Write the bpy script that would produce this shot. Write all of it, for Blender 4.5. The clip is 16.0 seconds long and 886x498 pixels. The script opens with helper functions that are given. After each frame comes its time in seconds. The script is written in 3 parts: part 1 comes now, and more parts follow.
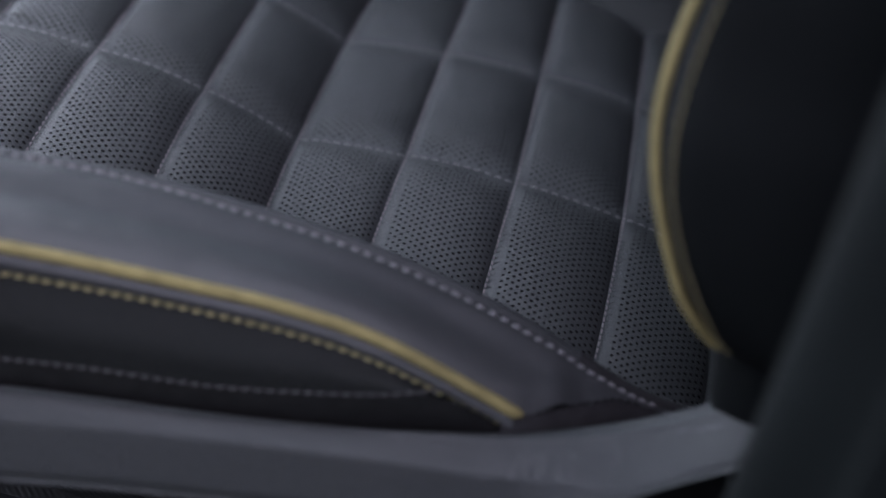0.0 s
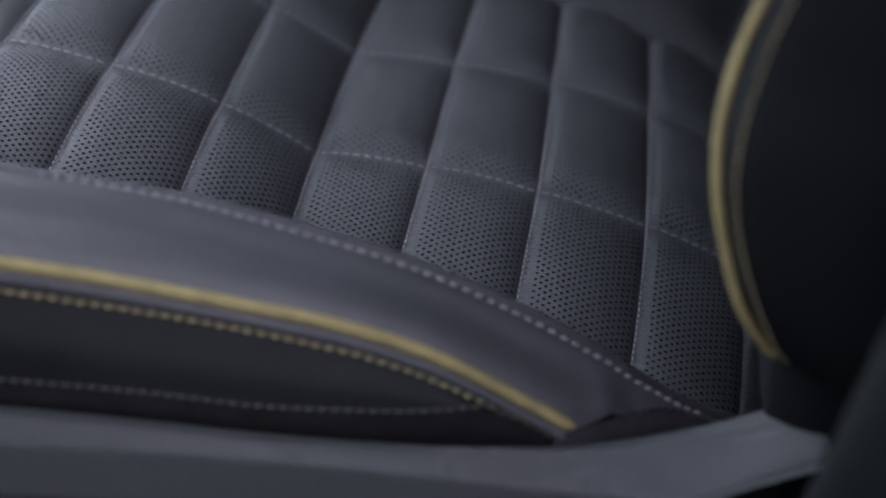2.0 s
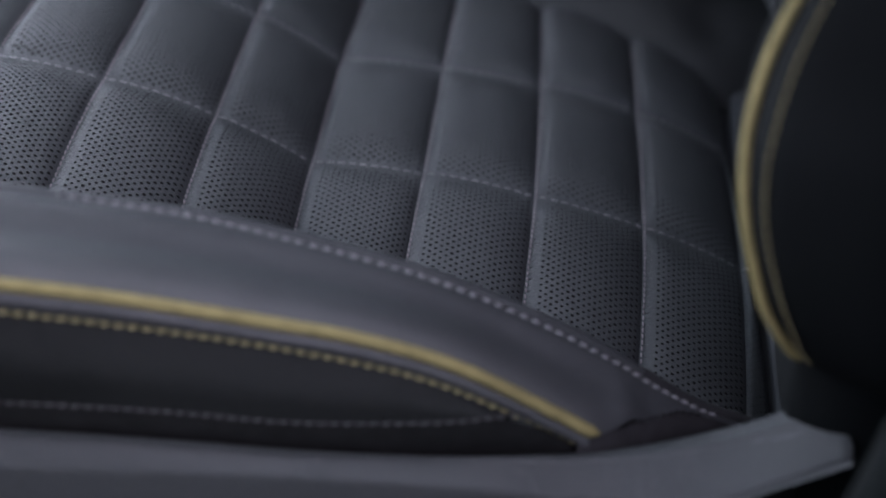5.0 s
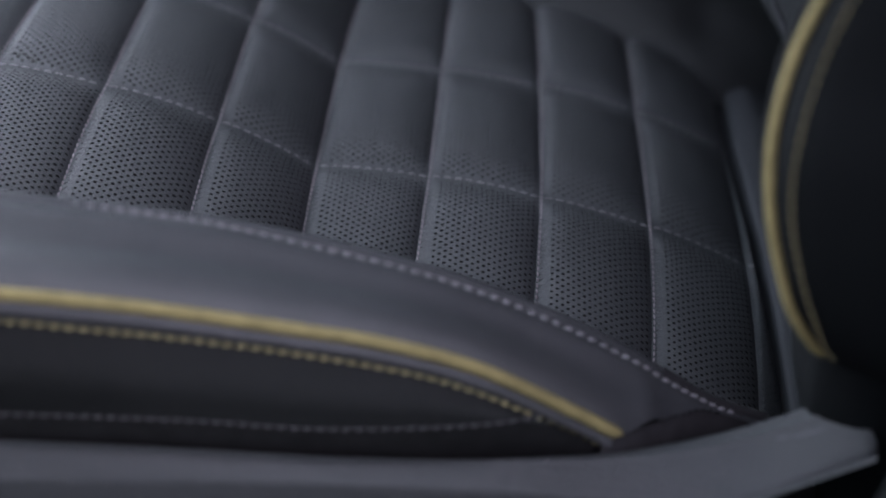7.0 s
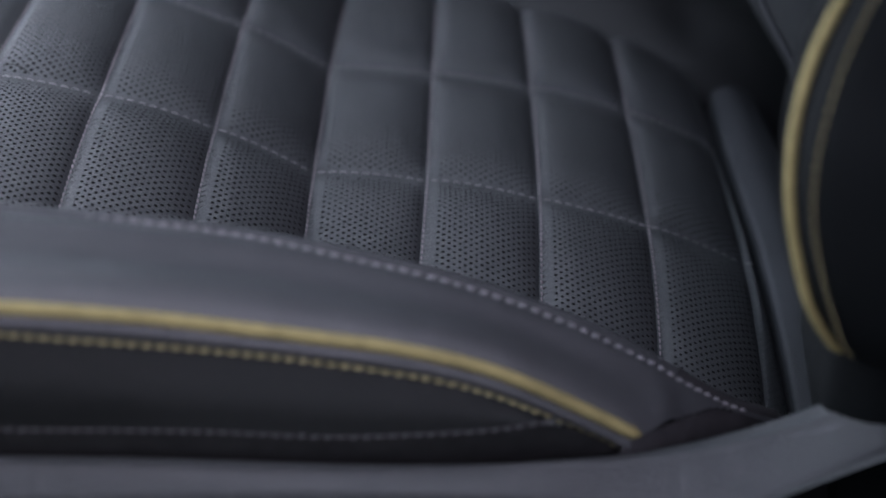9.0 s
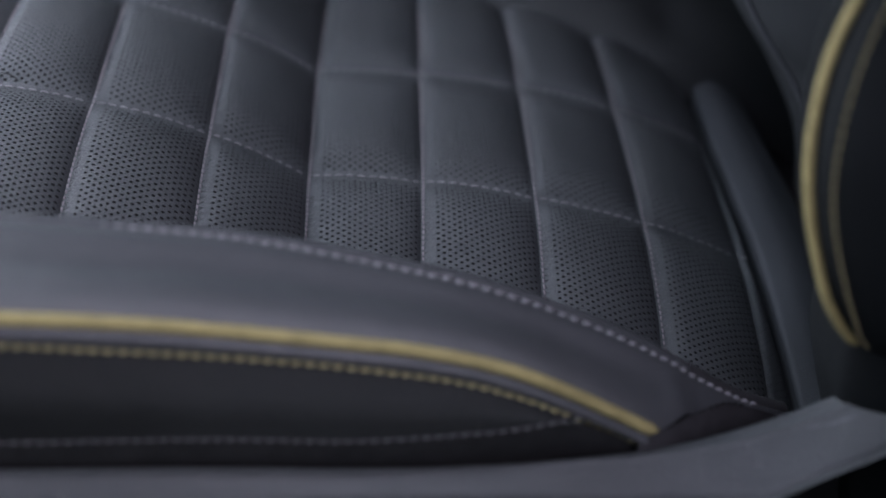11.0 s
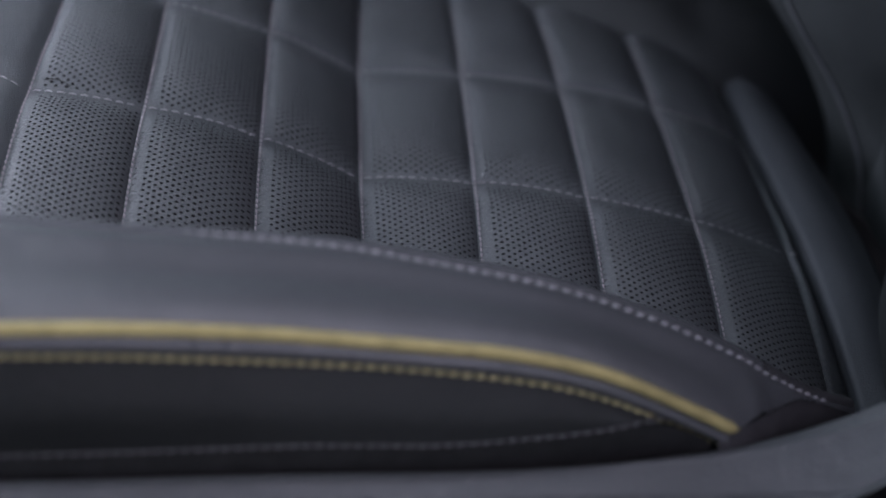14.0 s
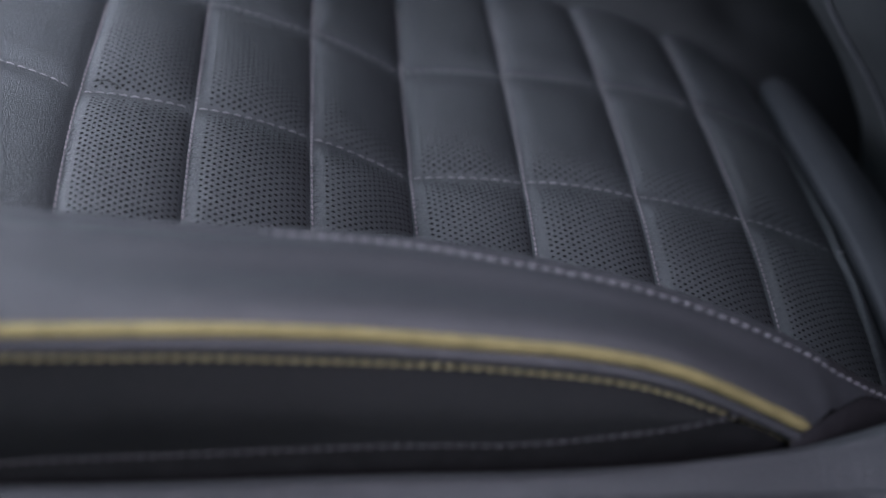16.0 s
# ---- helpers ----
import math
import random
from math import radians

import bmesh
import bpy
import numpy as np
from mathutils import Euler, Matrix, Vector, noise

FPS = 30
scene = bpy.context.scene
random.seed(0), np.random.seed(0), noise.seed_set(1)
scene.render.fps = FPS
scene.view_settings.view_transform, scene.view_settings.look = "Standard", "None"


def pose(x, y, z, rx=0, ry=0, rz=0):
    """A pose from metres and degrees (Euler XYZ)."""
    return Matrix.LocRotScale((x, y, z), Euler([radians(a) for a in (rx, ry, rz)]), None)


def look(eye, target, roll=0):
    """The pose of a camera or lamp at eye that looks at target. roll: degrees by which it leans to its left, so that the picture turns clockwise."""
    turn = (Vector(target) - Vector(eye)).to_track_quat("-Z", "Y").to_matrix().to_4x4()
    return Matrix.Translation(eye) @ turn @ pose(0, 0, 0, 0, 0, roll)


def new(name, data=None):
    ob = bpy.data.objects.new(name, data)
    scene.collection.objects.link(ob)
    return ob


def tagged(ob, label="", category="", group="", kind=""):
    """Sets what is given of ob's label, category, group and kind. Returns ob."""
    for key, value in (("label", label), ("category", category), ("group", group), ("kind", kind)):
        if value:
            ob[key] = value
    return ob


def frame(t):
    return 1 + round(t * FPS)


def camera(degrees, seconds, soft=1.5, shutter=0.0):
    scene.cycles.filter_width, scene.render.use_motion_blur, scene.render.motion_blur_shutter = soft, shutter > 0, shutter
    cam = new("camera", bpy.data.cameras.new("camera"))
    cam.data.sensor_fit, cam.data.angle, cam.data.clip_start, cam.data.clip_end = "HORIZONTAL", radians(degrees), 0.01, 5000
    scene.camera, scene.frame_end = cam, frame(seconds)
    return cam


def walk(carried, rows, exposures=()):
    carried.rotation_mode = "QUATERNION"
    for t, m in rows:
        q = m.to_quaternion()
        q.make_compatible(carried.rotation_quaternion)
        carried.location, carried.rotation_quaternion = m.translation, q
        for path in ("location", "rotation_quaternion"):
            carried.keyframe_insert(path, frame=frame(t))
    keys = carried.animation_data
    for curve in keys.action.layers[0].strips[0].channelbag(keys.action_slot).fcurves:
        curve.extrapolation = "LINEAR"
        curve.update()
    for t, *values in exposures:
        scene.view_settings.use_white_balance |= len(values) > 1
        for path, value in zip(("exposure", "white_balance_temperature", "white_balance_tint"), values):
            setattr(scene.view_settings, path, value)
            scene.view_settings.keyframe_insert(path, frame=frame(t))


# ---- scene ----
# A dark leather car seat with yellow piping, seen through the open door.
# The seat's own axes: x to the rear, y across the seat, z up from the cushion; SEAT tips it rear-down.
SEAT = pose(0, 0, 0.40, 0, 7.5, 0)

cam = camera(31.3, 16.0, soft=1.5)
cam.data.dof.use_dof = True
cam.data.dof.focus_distance = 0.716
cam.data.dof.aperture_fstop = 3.7
PATH = [
    (0, (0.202, -0.648, 0.438), (-0.091, 0.937, -0.747), 6.6),
    (0.5, (0.192, -0.649, 0.438), (-0.083, 0.939, -0.746), 6.7),
    (1, (0.179, -0.65, 0.436), (-0.077, 0.944, -0.743), 6.8),
    (1.5, (0.168, -0.651, 0.437), (-0.071, 0.945, -0.744), 6.9),
    (2, (0.161, -0.652, 0.436), (-0.06, 0.95, -0.74), 6.9),
    (2.5, (0.152, -0.653, 0.437), (-0.052, 0.95, -0.741), 6.9),
    (3, (0.144, -0.653, 0.437), (-0.041, 0.954, -0.739), 7.0),
    (3.5, (0.139, -0.654, 0.437), (-0.03, 0.955, -0.739), 7.1),
    (4, (0.135, -0.654, 0.438), (-0.021, 0.955, -0.739), 7.2),
    (6.5, (0.109, -0.656, 0.438), (0.014, 0.961, -0.734), 7.4),
    (7, (0.103, -0.656, 0.437), (0.021, 0.963, -0.734), 7.4),
    (7.5, (0.097, -0.656, 0.438), (0.031, 0.964, -0.733), 7.5),
    (8, (0.09, -0.657, 0.436), (0.04, 0.966, -0.731), 7.6),
    (8.5, (0.084, -0.657, 0.436), (0.05, 0.967, -0.731), 7.6),
    (9, (0.077, -0.657, 0.435), (0.061, 0.969, -0.728), 7.6),
    (11.5, (0.042, -0.658, 0.432), (0.114, 0.973, -0.723), 7.9),
    (12, (0.035, -0.658, 0.434), (0.116, 0.97, -0.725), 7.9),
    (12.5, (0.027, -0.658, 0.432), (0.117, 0.971, -0.724), 8.0),
    (13, (0.019, -0.658, 0.433), (0.117, 0.969, -0.726), 8.0),
    (13.5, (0.011, -0.658, 0.43), (0.115, 0.971, -0.725), 8.0),
    (14, (0.003, -0.657, 0.429), (0.113, 0.972, -0.726), 8.1),
    (14.5, (-0.006, -0.657, 0.427), (0.111, 0.974, -0.725), 8.2),
    (15, (-0.016, -0.657, 0.426), (0.106, 0.973, -0.726), 8.2),
    (15.5, (-0.025, -0.657, 0.422), (0.103, 0.976, -0.725), 8.2),
    (16, (-0.032, -0.657, 0.422), (0.105, 0.976, -0.725), 8.3),
]
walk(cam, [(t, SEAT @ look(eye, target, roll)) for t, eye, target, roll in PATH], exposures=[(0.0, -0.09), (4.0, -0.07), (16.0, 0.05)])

# ---- light ----
world = bpy.data.worlds.new("sky")
world.use_nodes = True
scene.world = world
wn = world.node_tree
sky = wn.nodes.new("ShaderNodeTexSky")
sky.sky_type, sky.sun_disc, sky.sun_elevation, sky.sun_rotation = "NISHITA", False, radians(40), radians(120)
wn.links.new(sky.outputs[0], wn.nodes["Background"].inputs[0])
wn.nodes["Background"].inputs[1].default_value = 0.105


def area_light(name, eye, target, w, h, power, colour):
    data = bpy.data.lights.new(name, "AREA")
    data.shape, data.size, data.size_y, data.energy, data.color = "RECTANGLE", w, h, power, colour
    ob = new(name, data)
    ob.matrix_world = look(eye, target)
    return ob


# Added fill lamp, hung inside the cabin well behind the windscreen opening.
area_light("front_fill_light", (-0.57, 0.05, 0.69), (-0.28, -0.05, 0.42), 0.70, 0.36, 10.0, (0.785, 0.825, 0.99))
# Added overhead lamp to brighten near pads and bolster; no roof glass is known.
area_light("overhead_fill_light", (-0.53, -0.21, 1.22), (-0.30, -0.16, 0.42), 0.5, 0.4, 6.1, (0.755, 0.86, 1.0))
area_light("door_light", (0.48, -0.70, 1.13), (0.10, -0.15, 0.42), 1.0, 0.45, 10.1, (0.84, 0.775, 1.0))
area_light("side_window_light", (-0.50, 1.20, 1.14), (-0.20, 0.0, 0.42), 0.9, 0.36, 1.5, (0.70, 0.88, 1.0))


# ---- materials ----
def material(name, colour, rough=0.5, metal=0.0):
    m = bpy.data.materials.new(name)
    m.use_nodes = True
    b = m.node_tree.nodes["Principled BSDF"]
    b.inputs["Base Color"].default_value = (*colour, 1)
    b.inputs["Roughness"].default_value, b.inputs["Metallic"].default_value = rough, metal
    return m, m.node_tree, b


def node(tree, kind, **values):
    n = tree.nodes.new(kind)
    for k, v in values.items():
        n.inputs[k].default_value = v
    return n


def coords(tree, scale=(1, 1, 1)):
    tc = tree.nodes.new("ShaderNodeTexCoord")
    mp = node(tree, "ShaderNodeMapping", Scale=scale)
    tree.links.new(tc.outputs["Object"], mp.inputs["Vector"])
    return mp.outputs[0]


def ramp(tree, src, lo, hi, a, b):
    n = node(tree, "ShaderNodeMapRange", **{"From Min": lo, "From Max": hi, "To Min": a, "To Max": b})
    tree.links.new(src, n.inputs["Value"])
    return n.outputs[0]


def tinted(tree, bsdf, colour, low, high, src):
    """Base colour swings between low and high times colour."""
    mix = tree.nodes.new("ShaderNodeMix")
    mix.data_type = "RGBA"
    mix.inputs[6].default_value = (*[c * low for c in colour], 1)
    mix.inputs[7].default_value = (*[c * high for c in colour], 1)
    tree.links.new(src, mix.inputs[0])
    tree.links.new(mix.outputs[2], bsdf.inputs["Base Color"])


def leather(name, colour, rough, cell, depth, wrinkle=1.0, gloss=0.5, mottle=0.15):
    """Grained leather: pebbles of about cell metres, with finer pores and broad wear."""
    m, t, b = material(name, colour, rough)
    v = coords(t)
    warp = node(t, "ShaderNodeTexNoise", Scale=0.35 / cell, Detail=2.0)
    t.links.new(v, warp.inputs["Vector"])
    mixv = t.nodes.new("ShaderNodeVectorMath")
    mixv.operation = "MULTIPLY_ADD"
    mixv.inputs[1].default_value = (cell * 0.9,) * 3
    t.links.new(warp.outputs["Color"], mixv.inputs[0])
    t.links.new(v, mixv.inputs[2])
    vor = node(t, "ShaderNodeTexVoronoi", Scale=1.0 / cell, Randomness=1.0)
    vor.feature = "DISTANCE_TO_EDGE"
    t.links.new(mixv.outputs[0], vor.inputs["Vector"])
    pebble = ramp(t, vor.outputs["Distance"], 0.0, 0.22, 0.0, 1.0)
    fine = node(t, "ShaderNodeTexNoise", Scale=2.2 / cell, Detail=3.0)
    t.links.new(v, fine.inputs["Vector"])
    wide = node(t, "ShaderNodeTexNoise", Scale=14.0, Detail=4.0)
    t.links.new(v, wide.inputs["Vector"])
    soft = node(t, "ShaderNodeTexNoise", Scale=60.0, Detail=3.0)
    t.links.new(v, soft.inputs["Vector"])
    h = node(t, "ShaderNodeMath")
    h.operation = "MULTIPLY_ADD"
    h.inputs[1].default_value = 0.25
    t.links.new(fine.outputs[0], h.inputs[0])
    t.links.new(pebble, h.inputs[2])
    b1 = node(t, "ShaderNodeBump", Strength=0.8, Distance=depth)
    t.links.new(h.outputs[0], b1.inputs["Height"])
    b2 = node(t, "ShaderNodeBump", Strength=0.5, Distance=0.0007 * wrinkle)
    t.links.new(soft.outputs[0], b2.inputs["Height"])
    t.links.new(b1.outputs[0], b2.inputs["Normal"])
    t.links.new(b2.outputs[0], b.inputs["Normal"])
    t.links.new(ramp(t, wide.outputs[0], 0.3, 0.7, rough - 0.45 * mottle, rough + 0.5 * mottle), b.inputs["Roughness"])
    tinted(t, b, colour, 1 - mottle, 1 + mottle, ramp(t, wide.outputs[0], 0.35, 0.65, 0.0, 1.0))
    b.inputs["Specular IOR Level"].default_value = gloss
    return m


def cloth(name, colour, pitch, rough=0.9, slant=1.0, gloss=0.3):
    """Twill weave: fine slanting ribs."""
    m, t, b = material(name, colour, rough)
    v = coords(t)
    w = node(t, "ShaderNodeTexWave", Scale=0.5 / pitch, Distortion=0.6, Detail=1.0)
    w.wave_type, w.bands_direction = "BANDS", "DIAGONAL"
    t.links.new(v, w.inputs["Vector"])
    n = node(t, "ShaderNodeTexNoise", Scale=120.0, Detail=4.0)
    t.links.new(v, n.inputs["Vector"])
    bp = node(t, "ShaderNodeBump", Strength=0.7, Distance=0.0003 * slant)
    t.links.new(w.outputs[1], bp.inputs["Height"])
    t.links.new(bp.outputs[0], b.inputs["Normal"])
    tinted(t, b, colour, 0.8, 1.2, ramp(t, n.outputs[0], 0.3, 0.7, 0.0, 1.0))
    b.inputs["Specular IOR Level"].default_value = gloss
    return m


PAD = leather("pad_leather", (0.044, 0.0465, 0.0500), 0.50, 0.0011, 0.00034, 0.45, 0.5)
FACE = leather("bolster_leather", (0.053, 0.0548, 0.0585), 0.39, 0.0014, 0.00019, 0.03, 0.66, 0.02)
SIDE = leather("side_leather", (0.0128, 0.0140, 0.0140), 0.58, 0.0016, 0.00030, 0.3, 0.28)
# Same grey leather as the near bolster, darkened to stand for shade.
FAR = leather("shaded_far_leather", (0.0220, 0.0230, 0.0240), 0.60, 0.0016, 0.00022, 0.4, 0.25)
# Darker copy of the cushion leather: the backrest's shade is in its colour.
ROLL = leather("shaded_roll_leather", (0.032, 0.034, 0.038), 0.70, 0.0014, 0.00014, 0.6, 0.2)
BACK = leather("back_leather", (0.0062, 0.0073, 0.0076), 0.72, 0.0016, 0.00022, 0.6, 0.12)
# Lightened on purpose: paints the highlight along the far seam's ridge.
WELT = leather("ridge_highlight_leather", (0.085, 0.085, 0.093), 0.5, 0.0014, 0.00014, 0.6, 0.5)
# Grey back leather, darkened to stand for the shadow low on the backrest.
BOLD = leather("shaded_back_leather", (0.027, 0.0295, 0.031), 0.60, 0.0016, 0.00022, 1.0, 0.3)
PLASTIC = leather("grained_plastic", (0.050, 0.053, 0.0555), 0.46, 0.0019, 0.00030, 0.03, 0.5, 0.025)
PILLAR = leather("pillar_plastic", (0.0062, 0.0082, 0.0084), 0.70, 0.0012, 0.00012, 0.3, 0.15)
PIPE = cloth("yellow_piping_cloth", (0.285, 0.238, 0.103), 0.0011, 0.75, 0.8)
WEAVE = cloth("black_woven_cloth", (0.034, 0.033, 0.035), 0.0012)
UNDER = cloth("black_lining_cloth", (0.0160, 0.0162, 0.0165), 0.0008, 0.9, 1.0, 0.2)
CARPET = cloth("black_carpet", (0.010, 0.010, 0.011), 0.003)
HEADLINER = cloth("grey_headliner", (0.10, 0.10, 0.10), 0.002)
BTHREAD = cloth("dimmed_yellow_thread", (0.24, 0.21, 0.11), 0.0004, 0.7)
# Grey thread darkened to carry the shade on the lower side seam.
DTHREAD = cloth("shaded_thread", (0.115, 0.113, 0.118), 0.0004, 0.7)
MTHREAD = cloth("slate_thread", (0.29, 0.272, 0.285), 0.0004, 0.7)
RTHREAD = cloth("rosy_grey_thread", (0.25, 0.218, 0.232), 0.0004, 0.7)
THREAD = cloth("grey_thread", (0.34, 0.327, 0.34), 0.0004, 0.7)
YTHREAD = cloth("yellow_thread", (0.52, 0.465, 0.25), 0.0004, 0.7)
SCUFF = cloth("scuffed_plastic", (0.11, 0.115, 0.12), 0.0010, 0.6, 0.5, 0.5)
FOAM = material("dark_foam", (0.011, 0.011, 0.012), 0.95)[0]


# ---- helpers ----
def spline(knots, x):
    """Smooth curve through knots of (x, value)."""
    kx, ky = np.array([k[0] for k in knots]), np.array([k[1] for k in knots])
    d = np.gradient(ky, kx)
    x = np.asarray(x, float)
    i = np.clip(np.searchsorted(kx, x) - 1, 0, len(kx) - 2)
    h = kx[i + 1] - kx[i]
    t = np.clip((x - kx[i]) / h, 0, 1)
    return (ky[i] * (2 * t**3 - 3 * t**2 + 1) + d[i] * h * (t**3 - 2 * t**2 + t)
            + ky[i + 1] * (3 * t**2 - 2 * t**3) + d[i + 1] * h * (t**3 - t**2))


def mesh(name, verts, faces, mat, smooth=True):
    me = bpy.data.meshes.new(name)
    me.from_pydata([tuple(v) for v in verts], [], faces)
    me.materials.append(mat)
    me.polygons.foreach_set("use_smooth", [smooth] * len(me.polygons))
    me.update()
    return me


def thing(name, label, category, m=None, group="", kind=""):
    ob = new(name)
    ob.matrix_world = m or SEAT
    return tagged(ob, label, category, group, kind)


def part(name, me, parent, label="", kind=""):
    ob = new(name, me)
    ob.parent = parent
    return tagged(ob, label, kind=kind)


def sheet(name, rows, mat, closed=False, smooth=True):
    """A skin over rows of points (rows x columns x 3)."""
    g = np.asarray(rows, float)
    n, k = g.shape[:2]
    faces = []
    for a in range(n - 1):
        for b in range(k if closed else k - 1):
            c = (b + 1) % k
            faces.append((a * k + b, a * k + c, (a + 1) * k + c, (a + 1) * k + b))
    return mesh(name, g.reshape(-1, 3), faces, mat, smooth)


def loft(name, sections, mat, steps):
    """A band between curves: sections is a list of arrays (n x 3); smooth across, steps cells in each gap."""
    s = np.stack(sections, 1)
    k = s.shape[1]
    at = np.arange(k, dtype=float)
    w = np.linspace(0, k - 1, (k - 1) * steps + 1)
    out = np.zeros((s.shape[0], len(w), 3))
    for i in range(s.shape[0]):
        for c in range(3):
            out[i, :, c] = spline(list(zip(at, s[i, :, c])), w) if k > 2 else np.interp(w, at, s[i, :, c])
    return sheet(name, out, mat)


def tube(name, pts, radius, mat, sides=10):
    """A round cord along points."""
    p = np.asarray(pts, float)
    d = np.gradient(p, axis=0)
    d /= np.linalg.norm(d, axis=1)[:, None]
    a = np.cross(d, (0.3, 0.2, 1.0))
    a /= np.linalg.norm(a, axis=1)[:, None]
    b = np.cross(d, a)
    rows = []
    for i in range(len(p)):
        r = radius * (0.35 if i in (0, len(p) - 1) else 1.0)
        rows.append([p[i] + r * (math.cos(q) * a[i] + math.sin(q) * b[i]) for q in np.linspace(0, 2 * math.pi, sides, endpoint=False)])
    return sheet(name, rows, mat, closed=True)


def stitch_mesh(name, length, width, mat):
    """One thread loop: a bowed, rounded strand lying along x."""
    n, s = 7, 6
    rows = []
    for i in range(n):
        f = i / (n - 1)
        x = (f - 0.5) * length
        z = width * 0.55 * math.sin(math.pi * f) - width * 0.25
        r = width * 0.5 * (0.45 + 0.55 * math.sin(math.pi * f) ** 0.5)
        rows.append([(x, r * math.cos(q), z + 0.8 * r * math.sin(q)) for q in np.linspace(0, 2 * math.pi, s, endpoint=False)])
    return sheet(name, rows, mat, closed=True)


def along(pts, pitch):
    """Points and ways at even steps along a polyline."""
    p = np.asarray(pts, float)
    seg = np.linalg.norm(np.diff(p, axis=0), axis=1)
    s = np.r_[0, np.cumsum(seg)]
    at = np.arange(pitch * 0.5, s[-1], pitch)
    q = np.stack([np.interp(at, s, p[:, c]) for c in range(3)], 1)
    e = np.stack([np.interp(at + pitch * 0.3, s, p[:, c]) for c in range(3)], 1) - np.stack([np.interp(at - pitch * 0.3, s, p[:, c]) for c in range(3)], 1)
    return q, e / np.linalg.norm(e, axis=1)[:, None]


def stitch_pose(q, e, up, skew):
    x = Vector(e)
    z = Vector(up)
    y = z.cross(x).normalized()
    z = x.cross(y).normalized()
    m = Matrix((x, y, z)).transposed().to_4x4()
    return Matrix.Translation(Vector(q)) @ m @ Matrix.Rotation(skew, 4, "Z")


def stitches(pts, pitch, me, parent, up, skew=0.12, name="stitch"):
    rnd = random.Random(len(pts))
    q, e = along(pts, pitch)
    for i in range(len(q)):
        ob = new(name, me)
        ob.parent = parent
        u = up(q[i]) if callable(up) else up
        ob.matrix_local = stitch_pose(q[i], e[i], u, skew + rnd.uniform(-0.06, 0.06))


def stitches_joined(lines, pitch, me, parent, up, skew, name, mat, label=""):
    rnd = random.Random(7)
    base = np.array([v.co for v in me.vertices])
    polys = [tuple(p.vertices) for p in me.polygons]
    verts, faces = [], []
    for pts in lines:
        q, e = along(pts, pitch)
        for i in range(len(q)):
            m = np.array(stitch_pose(q[i], e[i], up, skew + rnd.uniform(-0.08, 0.08)))
            o = len(verts)
            verts.extend((base @ m[:3, :3].T + m[:3, 3]).tolist())
            faces.extend(tuple(o + v for v in p) for p in polys)
    return part(name, mesh(name, verts, faces, mat), parent, label, kind="stuff")


# ---- the cushion's shape ----
SEAMS = [(-0.161, 0.036), (-0.106, 0.030), (-0.050, 0.018), (0.0, 0.0), (0.056, 0.003), (0.113, 0.002), (0.169, -0.005), (0.222, -0.020), (0.239, -0.036)]
SKEW = (0.22, 0.22, 0.22, 0.22, 0.08, 0.03, -0.10, -0.13, -0.13)
ROWS_Y = (0.0, 0.11)
# how far the two stitch rows stray towards the door at each seam
STRAY = ((-0.011, -0.006), (-0.005, -0.006), (-0.0015, -0.004), (-0.0015, -0.006), (0.001, -0.002), (0, -0.001), (0, 0), (0, 0), (0, 0))


def sag(y):
    y = np.asarray(y, float)
    return -0.014 * (np.clip(-0.01 - y, 0, 0.2) / 0.14) ** 2 - 0.006 * (np.clip(y - 0.1, 0, 0.2) / 0.1) ** 2


# how far each seam wanders to the rear along its length, in millimetres at DRIFT_Y
DRIFT_Y = (-0.16, -0.08, 0.0, 0.1, 0.2, 0.3)
DRIFT = ((0, 1.4, 3.1, 6.6, 9.7, 12.7), (-2.4, -0.2, 1.3, 2.1, 3.6, 5.1), (0.5, 0.9, 1.3, 1.4, 3.0, 4.5), (1.7, 1.5, 1.2, 1.1, 3.0, 5.9), (-0.9, 0.3, 1.5, 1.3, 1.5, 2.8),
         (-1.4, -0.1, 1.2, -0.6, -3.2, -5.8), (-0.9, 0.4, 0.8, -2.0, -4.1, -6.2), (-1.6, -0.4, 0.2, -2.8, -7.9, -12.9))
# the groove in front of the rear roll
ROLL_X = [(-0.165, 0.2467), (-0.1, 0.2408), (-0.045, 0.2335), (0, 0.2274), (0.06, 0.2191), (0.13, 0.2133), (0.2, 0.2128), (0.25, 0.2135)]
ROLL_Z = [(-0.165, -0.0430), (-0.1, -0.0232), (-0.045, -0.0124), (0, -0.0085), (0.06, -0.0088), (0.13, -0.0149), (0.2, -0.0258), (0.25, -0.0350)]


def seam_x(i, y):
    y = np.asarray(y, float)
    if i == 8:
        return spline(ROLL_X, y) - 0.0012
    return SEAMS[i][0] - 0.062 * y + SKEW[i] * np.clip(-y, 0, 1) ** 2 + 0.001 * np.interp(y, DRIFT_Y, DRIFT[i])


def seam_point(i, y):
    z = spline(ROLL_Z, y) - 0.0105 if i == 8 else SEAMS[i][1] + sag(y)
    return np.stack([seam_x(i, y), np.asarray(y, float), z], -1)


